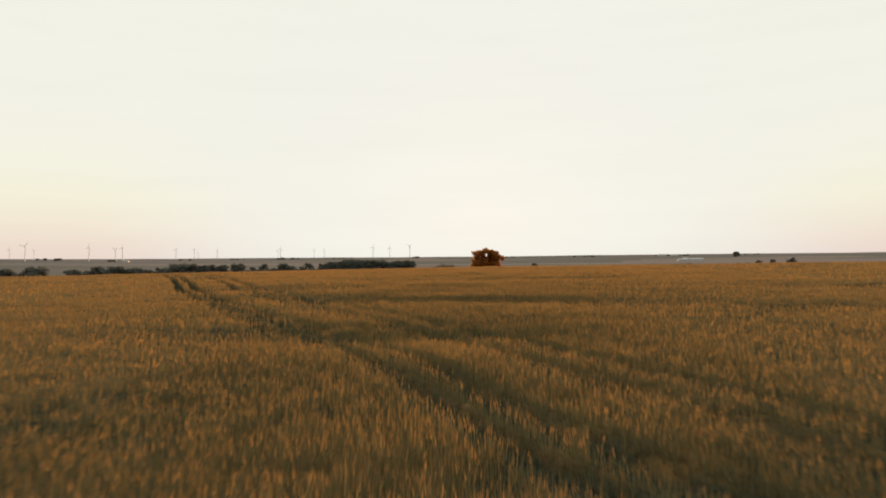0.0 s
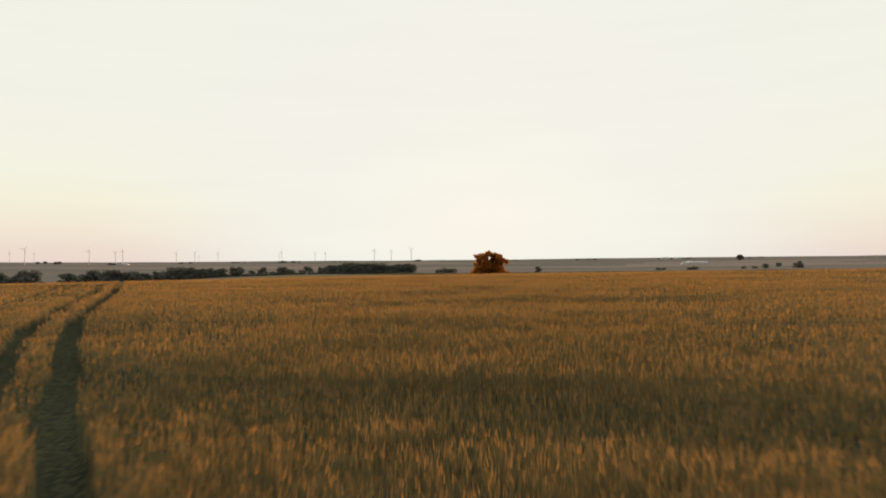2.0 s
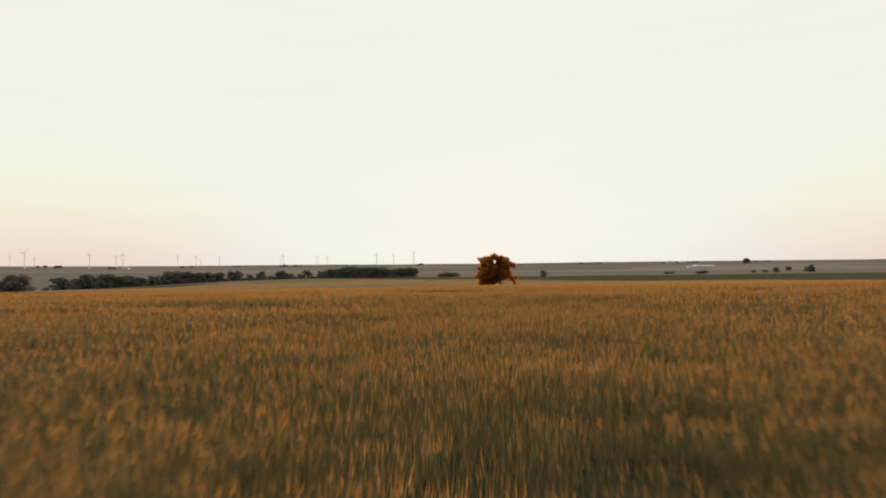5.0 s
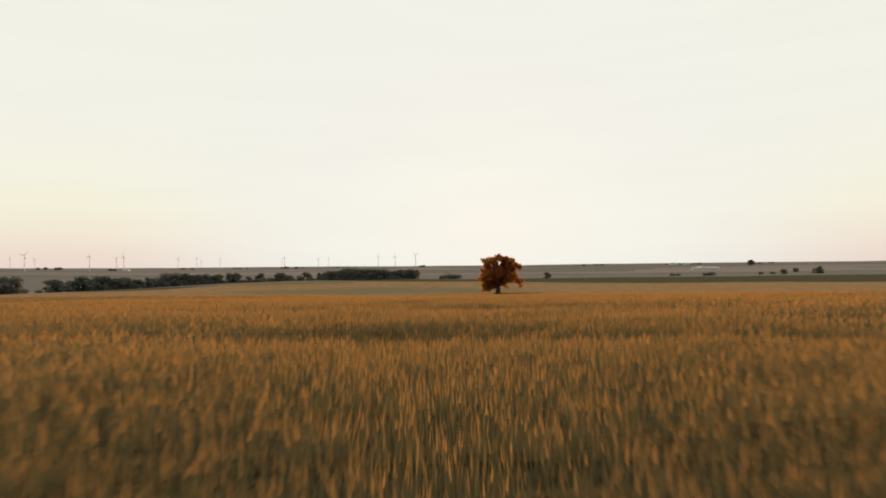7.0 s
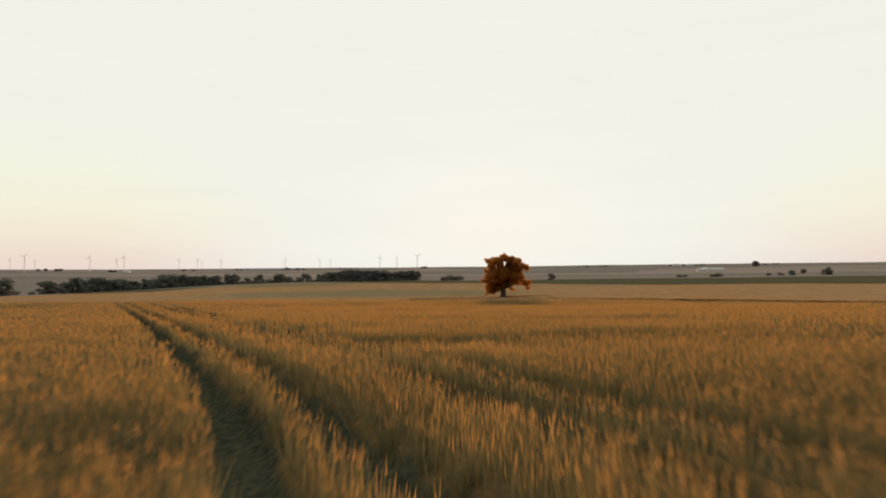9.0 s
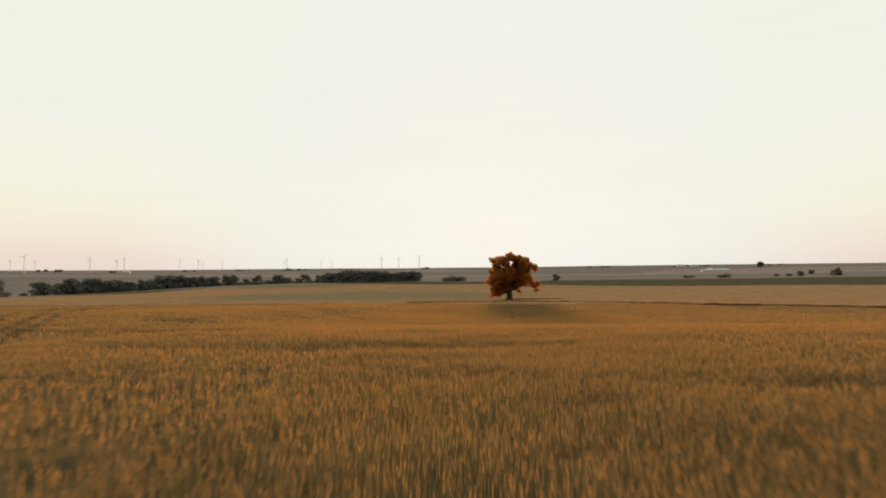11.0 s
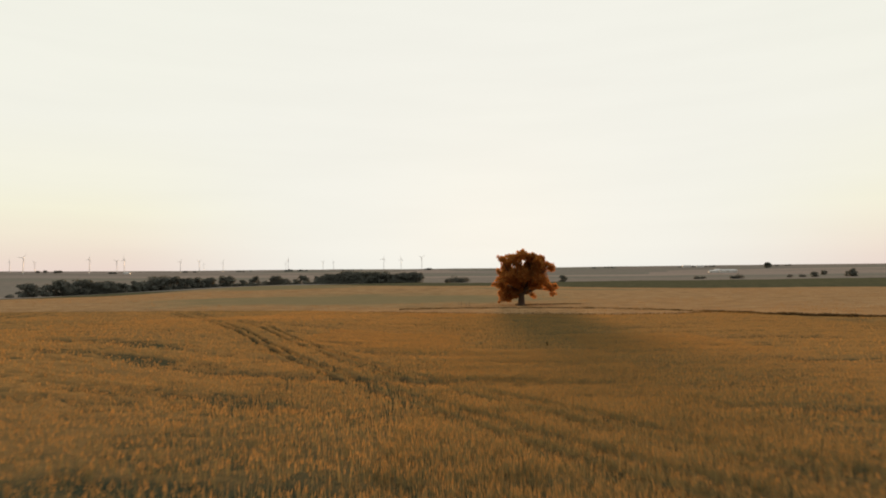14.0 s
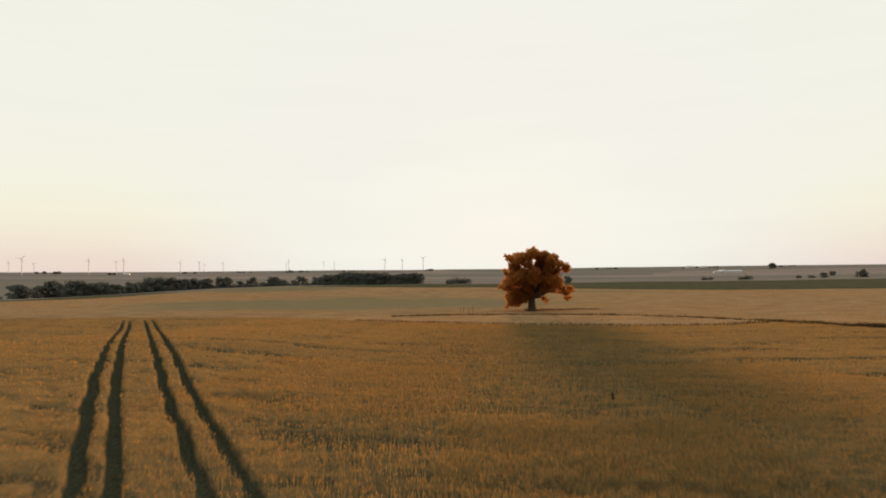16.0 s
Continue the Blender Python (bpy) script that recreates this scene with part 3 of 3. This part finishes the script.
def lone_tree():
    rs = np.random.RandomState(3)
    top = new("lone_oak_tree")
    tagged(top, "spreading lone oak with a gappy backlit crown in the wheat", "tree")
    flat = [(-0.1, 13.3, 1.7), (2.6, 12.8, 1.8), (4.6, 12.2, 1.4), (-2.8, 12.3, 1.8), (-5.0, 12.3, 1.25), (-4.0, 10.3, 1.6), (-0.9, 11.2, 1.2), (1.4, 10.1, 1.8), (3.8, 9.9, 1.9), (6.3, 10.6, 1.2), (7.5, 10.2, 1.2),
            (8.3, 9.5, 0.8), (-5.1, 7.0, 1.6), (-6.2, 5.5, 0.9), (-2.9, 7.6, 2.2), (0.2, 7.6, 2.3), (3.2, 7.4, 2.2), (5.6, 7.2, 1.5), (6.6, 6.0, 1.2), (7.5, 4.4, 1.0), (8.0, 3.2, 0.75), (-4.0, 4.2, 1.8),
            (-2.0, 9.2, 1.5), (0.4, 9.3, 1.4), (-4.2, 8.6, 1.5), (4.6, 8.7, 1.4), (2.2, 11.4, 1.3), (-3.4, 11.3, 1.2), (5.6, 9.4, 1.1), (7.2, 5.2, 0.9), (-5.6, 8.8, 0.9), (-1.1, 2.7, 1.1), (0.9, 4.4, 1.0), (-3.6, 2.5, 1.3), (-5.0, 2.4, 1.0), (-2.2, 3.2, 1.7), (-0.8, 4.8, 1.6), (2.4, 5.2, 1.5), (1.6, 3.4, 0.6), (4.4, 5.4, 1.2), (-3.2, 1.7, 0.8),
            (1.3, 12.9, 1.4), (4.0, 11.3, 1.5), (-1.6, 12.8, 1.3), (5.7, 11.4, 1.0), (-0.4, 10.2, 1.1), (3.0, 8.7, 1.3), (-1.4, 6.0, 1.5), (-4.9, 5.6, 1.2), (-4.6, 3.5, 1.1), (5.0, 10.9, 1.0)]
    blobs = []
    for x, z, r in flat:
        deep = 5.2 * math.sqrt(max(0.05, 1 - (x / 8.8) ** 2)) * math.sqrt(max(0.15, 1 - ((z - 7) / 8.5) ** 2))
        x, z, r, deep = 1.5 * x, 1.5 * z, 1.5 * r, 1.5 * deep
        for k in range(3 if r > 1.9 else 2):
            blobs.append((x + rs.normal(0, 0.25), deep * (rs.uniform(-1, 1)), z + rs.normal(0, 0.2), r * rs.uniform(0.7, 0.95), rs.uniform(0.75, 1.0)))
    for k in range(120):
        x, y, z, r, f = blobs[rs.randint(len(blobs))]
        blobs.append((x + rs.normal(0, 1.1), y + rs.normal(0, 1.3), z + rs.normal(0, 0.9), rs.uniform(0.55, 1.15), 0.9))
    part("trunk", mesh_of("trunk", *tube([(0, 0, -0.3), (0, 0, 0.35), (0.08, 0, 1.3), (0.0, 0.08, 3.3), (-0.2, 0, 5.4), (-0.15, 0, 7.5)], [2.3, 1.65, 1.35, 1.2, 1.1, 0.8], 14), [BARK], None, True), top, "thick grooved grey-brown trunk")
    limbs = []
    for x, y, z, r, f in blobs:
        if r < 1.1 or rs.rand() < 0.15:
            continue
        s = Vector((-0.1, 0, rs.uniform(4.2, 7.5) if z > 7.5 else rs.uniform(3.3, 4.8)))
        e = Vector((x, y, z))
        m = s.lerp(e, 0.5) + Vector((rs.normal(0, 0.6), rs.normal(0, 0.6), 0.9 if z > 7.5 else 1.4))
        limbs.append(tube([s, s.lerp(m, 0.55) + Vector((0, 0, 0.15)), m, m.lerp(e, 0.6), e], [0.38, 0.3, 0.2, 0.11, 0.04], 6))
    part("limbs", mesh_of("limbs", *join(limbs), [BARK], None, True), top)
    part("crown", mesh_of("crown", *leaves(blobs, 120, 0.31, rs, 0.15), [LEAF]), top, "brown-green oak foliage with holes of sky")
    top.matrix_world = pose(10.2, 416.0, float(soil(10.2, 416.0)))


lone_tree()


def far_tree(name, seed, label):
    """A broad hedgerow tree one metre high, to be scaled."""
    rs = np.random.RandomState(seed)
    top = new(name)
    tagged(top, label, "tree")
    blobs = []
    for k in range(32):
        z = rs.uniform(0.04, 0.86)
        w = 0.42 * math.sqrt(max(0.08, 1 - ((z - 0.38) / 0.56) ** 2))
        blobs.append((rs.uniform(-w, w), rs.uniform(-w, w), z, rs.uniform(0.12, 0.21), 0.85))
    part("trunk", mesh_of("trunk", *tube([(0, 0, -0.04), (0.01, 0, 0.2), (0, 0.01, 0.5), (0.01, 0, 0.75)], [0.055, 0.04, 0.03, 0.01], 7), [BARK], None, True), top)
    part("crown", mesh_of("crown", *leaves(blobs, 2100, 0.068, rs, 0.25), [HAZED_LEAF]), top)
    return top


def bush(name, seed, label):
    rs = np.random.RandomState(seed)
    top = new(name)
    tagged(top, label, "bush")
    blobs = [(rs.uniform(-0.75, 0.75), rs.uniform(-0.4, 0.4), rs.uniform(0.12, 0.55), rs.uniform(0.24, 0.38), 0.9) for k in range(11)]
    part("stems", mesh_of("stems", *join([tube([(b[0] * 0.5, b[1] * 0.5, -0.05), (b[0] * 0.8, b[1] * 0.8, b[2] * 0.6), b[:3]], [0.05, 0.035, 0.01], 5) for b in blobs]), [BARK], None, True), top)
    part("foliage", mesh_of("foliage", *leaves(blobs, 800, 0.085, rs, 0.35), [HAZED_LEAF]), top)
    return top


def put(thing, x, y, size, group, turn, wide=1.0, used=set()):
    """Stand a thing or a copy of it on the land at that size."""
    m = pose(x, y, float(soil(x, y)) - 0.02 * size, 0, 0, turn) @ Matrix.Diagonal((size * wide, size * wide, size, 1))
    if thing.name in used:
        ob = copy_thing(thing, m)
        ob.matrix_basis = m
    else:
        used.add(thing.name)
        thing.matrix_basis = m
        ob = thing
    return tagged(ob, group=group)


rt = random.Random(4)
KINDS = [far_tree("hedgerow_tree", s, "dark green broadleaf tree in the far hedgerow") for s in (21, 22, 23, 24, 25)]
ROW = [(-870, 960, 22.5), (-843, 968, 24.0), (-818, 975, 22.5), (-792, 993, 25.5), (-768, 990, 24.0), (-750, 1008, 22.5), (-730, 996, 30), (-782, 1170, 25.3), (-787, 1245, 31.3), (-782, 1275, 25.9), (-776, 1305, 31.9), (-763, 1328, 25.9), (-752, 1350, 26.4), (-745, 1380, 21.2), (-734, 1410, 24.1), (-728, 1440, 18.8), (-717, 1470, 33.8),
       (-698, 1500, 30.7), (-680, 1515, 26.0), (-663, 1545, 25.3), (-643, 1560, 24.2), (-610, 1575, 27.1), (-564, 1560, 15.2), (-531, 1545, 22.6), (-500, 1530, 11.0), (-469, 1515, 22.2), (-445, 1500, 14.5), (-415, 1485, 12.0),
       (-392, 1470, 20.0), (-353, 1440, 17.3), (-335, 1425, 18.2), (-322, 1410, 22.4), (-308, 1402, 21.2), (-295, 1395, 23.4), (-283, 1388, 24.4), (-272, 1380, 27.4), (-261, 1372, 24.0), (-249, 1365, 25.0), (-237, 1358, 23.7), (-224, 1350, 23.5), (-214, 1350, 22.5), (-204, 1342, 24.4), (-194, 1340, 20.0), (-184, 1335, 18.8), (-172, 1335, 18.8), (-160, 1335, 21.1), (-150, 1335, 21.0), (-141, 1335, 22.0), (-129, 1335, 19.9)]
for k, (x, y, h) in enumerate(ROW):
    put(KINDS[k % 5], x, y, h, "trees of the far hedgerow", rt.uniform(0, 360), rt.uniform(1.15, 1.6))
for x, y, h in ((126, 1200, 12.5), (868, 1689, 20), (944, 1950, 13), (778, 1680, 13.5), (1635, 3825, 35)):
    tagged(put(KINDS[rt.randrange(5)], x, y, h, "trees standing alone on the plain", rt.uniform(0, 360), 1.15), "dark rounded tree standing alone on the plain")
BUSHES = [bush("field_bush", s, "low dark bush in the open field") for s in (41, 42)]
for k, (x, y, h) in enumerate(((-67, 1275, 12), (-50, 1275, 15.5), (-39, 1275, 13.5), (435, 1466, 9), (508, 1440, 12), (498, 1443, 9), (722, 1680, 10), (752, 1680, 10), (450, 1478, 8))):
    put(BUSHES[k % 2], x, y, h, "bushes in the fields", rt.uniform(-30, 30), 0.95)
for k in range(len(ROW) - 1):
    (x0, y0, h0), (x1, y1, h1) = ROW[k], ROW[k + 1]
    for q in (0.25, 0.7):
        tagged(put(BUSHES[(k + (q > 0.5)) % 2], x0 + (x1 - x0) * q + rt.uniform(-6, 6), y0 + (y1 - y0) * q - rt.uniform(0, 20), rt.uniform(7, 11.5), "shrubs under the far hedgerow", rt.uniform(-20, 20), 1.35), "dark shrub under the far hedgerow trees")
for x, y, h in ((-2236, 3690, 14), (-2222, 3696, 11), (-2205, 3688, 12)):
    tagged(put(KINDS[rt.randrange(5)], x, y, h, "trees of far groves", rt.uniform(0, 360), 1.6), "dark tree beside the far white sheds")
# groves round far farmsteads on the skyline
for gx, gy, h, n, w in ((-2648, 3723, 24, 5, 132), (-1328, 4401, 22, 8, 170), (-389, 4588, 19, 5, 105), (-1667, 4279, 14, 5, 112), (841, 4522, 15, 6, 159), (1371, 4384, 16, 6, 119), (1488, 4344, 16, 5, 96), (-1974, 4140, 18, 5, 99), (-953, 4501, 13, 5, 169), (265, 4596, 13, 5, 171), (1896, 4173, 13, 4, 148)):
    for k in range(n):
        tagged(put(KINDS[rt.randrange(5)], gx + rt.uniform(-w, w) / 2, gy + rt.uniform(-40, 40), h * rt.uniform(0.45, 0.75), "trees of far groves", rt.uniform(0, 360), rt.uniform(1.5, 2.3)), "dim tree of a grove on the skyline")


# ---- wind turbines ----
def wind_turbine():
    top = new("wind_turbine")
    tagged(top, "tall white three-bladed wind turbine standing still", "wind turbine", "wind farm")
    part("tower", mesh_of("tower", *tube([(0, 0, -2), (0, 0, 20), (0, 0, 50), (0, 0, 79)], [1.9, 1.7, 1.35, 1.0], 14), [WHITE], None, True), top)
    part("nacelle", mesh_of("nacelle", *tube([(0, 4.5, 80.3), (0, 4.2, 80.3), (0, 0, 80.4), (0, -3.4, 80.3), (0, -3.6, 80.3)], [0.6, 1.7, 2.0, 1.7, 0.5], 10), [WHITE], None, True), top)
    hub = part("hub", mesh_of("hub", *tube([(0, -3.4, 80.3), (0, -4.4, 80.3), (0, -5.4, 80.3), (0, -5.9, 80.3)], [1.5, 1.6, 1.1, 0.2], 10), [WHITE], None, True), top)
    bl, bf = tube([(0, 0, 0.6), (0, 0, 3), (0.5, 0, 8), (0.4, 0, 20), (0.2, 0, 32), (0, 0, 39)], [0.7, 0.7, 1.2, 0.85, 0.5, 0.1], 8)
    bl = bl * np.array([1, 0.35, 0.72])
    me = mesh_of("blade", bl, bf, [WHITE], None, True)
    for k in range(3):
        b = part("blade", me, hub)
        b.matrix_basis = pose(0, -4.6, 80.3, 0, 120 * k, 0)
    return top


TURBINE = wind_turbine()
SPOTS = [(-2929, 3756, 0.81, 10), (-2596, 3447, 1.16, 40), (-2828, 3837, 0.75, 75), (-2335, 3639, 1.08, 15), (-2215, 3717, 0.95, 60), (-2182, 3738, 1.11, 5), (-2046, 4159, 0.89, 30), (-1940, 4212, 0.91, 58), (-1978, 4360, 0.62, 95), (-1802, 4276, 0.81, 20), (-1457, 4570, 0.65, 70), (-1394, 4432, 0.95, 8), (-1200, 4647, 0.77, 44), (-1125, 4666, 0.77, 100), (-735, 4594, 1.05, 18), (-610, 4613, 1.01, 0), (-459, 4631, 1.15, 62)]
for k, (x, y, s, turn) in enumerate(SPOTS):
    m = pose(x, y, float(soil(x, y)) - 1, 0, 0, (turn % 50) - 25) @ Matrix.Diagonal((s, s, s, 1))
    ob = TURBINE if k == 0 else copy_thing(TURBINE, m)
    ob.matrix_basis = m
    for c in ob.children:
        if c.name.startswith("hub"):
            for q, b in enumerate(c.children):
                b.matrix_basis = pose(0, -4.6, 80.3, 0, 120 * q + turn, 0)


# ---- farm sheds ----
def shed(length, depth, wall, ridge, label):
    top = new("farm_shed")
    tagged(top, label, "shed", "farm sheds")
    l, d = length / 2, depth / 2
    v = np.array([(-l, -d, -1), (l, -d, -1), (l, d, -1), (-l, d, -1), (-l, -d, wall), (l, -d, wall), (l, d, wall), (-l, d, wall), (-l, 0, ridge - 0.3), (l, 0, ridge - 0.3)], float)
    part("wall", mesh_of("wall", v, [np.array([(0, 1, 5, 4), (2, 3, 7, 6)]), np.array([(1, 2, 6, 9, 5), (3, 0, 4, 8, 7)])], [CLAD]), top)
    e, t = 0.8, 0.35
    r = np.array([(-l - e, -d - e, wall - 0.4), (l + e, -d - e, wall - 0.4), (l + e, 0, ridge), (-l - e, 0, ridge), (-l - e, d + e, wall - 0.4), (l + e, d + e, wall - 0.4)], float)
    r = np.concatenate([r, r + np.array([0, 0, t])])
    f = np.array([(0, 3, 2, 1), (3, 4, 5, 2), (6, 7, 8, 9), (9, 8, 11, 10), (0, 1, 7, 6), (4, 10, 11, 5), (0, 6, 9, 3), (3, 9, 10, 4), (1, 2, 8, 7), (2, 5, 11, 8)])
    part("roof", mesh_of("roof", r, f, [ROOF]), top)
    for k in range(3):
        x = -l * 0.6 + k * l * 0.6
        w, h = min(2.6, l * 0.16), wall * 0.75
        dv = np.array([(x - w, -d - 0.12, 0), (x + w, -d - 0.12, 0), (x + w, -d - 0.12, h), (x - w, -d - 0.12, h), (x - w, -d + 0.05, 0), (x + w, -d + 0.05, 0), (x + w, -d + 0.05, h), (x - w, -d + 0.05, h)], float)
        part("door", mesh_of("door", dv, np.array([(0, 1, 2, 3), (1, 5, 6, 2), (4, 0, 3, 7), (3, 2, 6, 7)]), [ROOF]), top)
    return top


for x, y, a, args in ((1035, 2850, 4, (66, 20, 8, 13.0, "long white farm shed with a pale metal roof")), (974, 2857, 12, (34, 18, 6.5, 11.0, "small white farm shed beside the long one")), (1002, 2887, -6, (24, 16, 7.5, 15.0, "tall pale barn behind the sheds")),
                      (1345, 4340, 5, (56, 22, 8, 15, "white shed of a farm on the skyline")), (1421, 4314, -8, (44, 20, 7, 13, "white shed of a farm on the skyline")), (-2150, 3712, 10, (38, 16, 6, 10.5, "low white farm shed below the wind turbines")), (-2258, 3735, -5, (26, 14, 6, 10, "low white farm shed below the wind turbines"))):
    s = shed(*args)
    s.matrix_world = pose(x, y, float(soil(x, y)), 0, 0, a)


# ---- stakes beside the lone tree ----
def stake(h):
    v, f = tube([(0, 0, -0.4), (0, 0, h * 0.5), (0.03, 0, h * 0.96), (0.03, 0, h)], [0.1, 0.095, 0.09, 0.04], 7)
    return mesh_of("stake", v, f, [POST], None, True)


for x, y, h in ((-13.9, 408.0, 2.3), (-12.9, 408.6, 2.5), (-11.1, 408.3, 2.0), (-9.9, 408.9, 2.6)):
    ob = new("stake", stake(h))
    ob.matrix_world = pose(x, y, float(soil(x, y)), 2, -2, 0)
    tagged(ob, "grey wooden stake in the wheat near the lone tree", "stake", "stakes by the tree")


# ---- a tall weed that stands above the ears ----
def weed(x, y):
    rs = np.random.RandomState(61)
    top = new("weed")
    tagged(top, "single dark weed standing above the golden ears", "weed")
    part("stalk", mesh_of("stalk", *tube([(0, 0, 0), (0.02, 0, 0.5), (-0.02, 0.02, 0.95), (-0.06, 0, 1.25)], [0.02, 0.018, 0.013, 0.006], 6), [WEED], None, True), top)
    part("leaves", mesh_of("leaves", *leaves([(0.0, 0.0, 0.85, 0.13, 1.0), (-0.03, 0, 1.05, 0.13, 1.1), (-0.07, 0, 1.2, 0.09, 1.2)], 4200, 0.05, rs, 0.1), [WEED]), top)
    top.matrix_world = pose(x, y, float(soil(x, y))) @ Matrix.Diagonal((0.8, 0.8, 0.86, 1))


weed(2.9, 246.0)
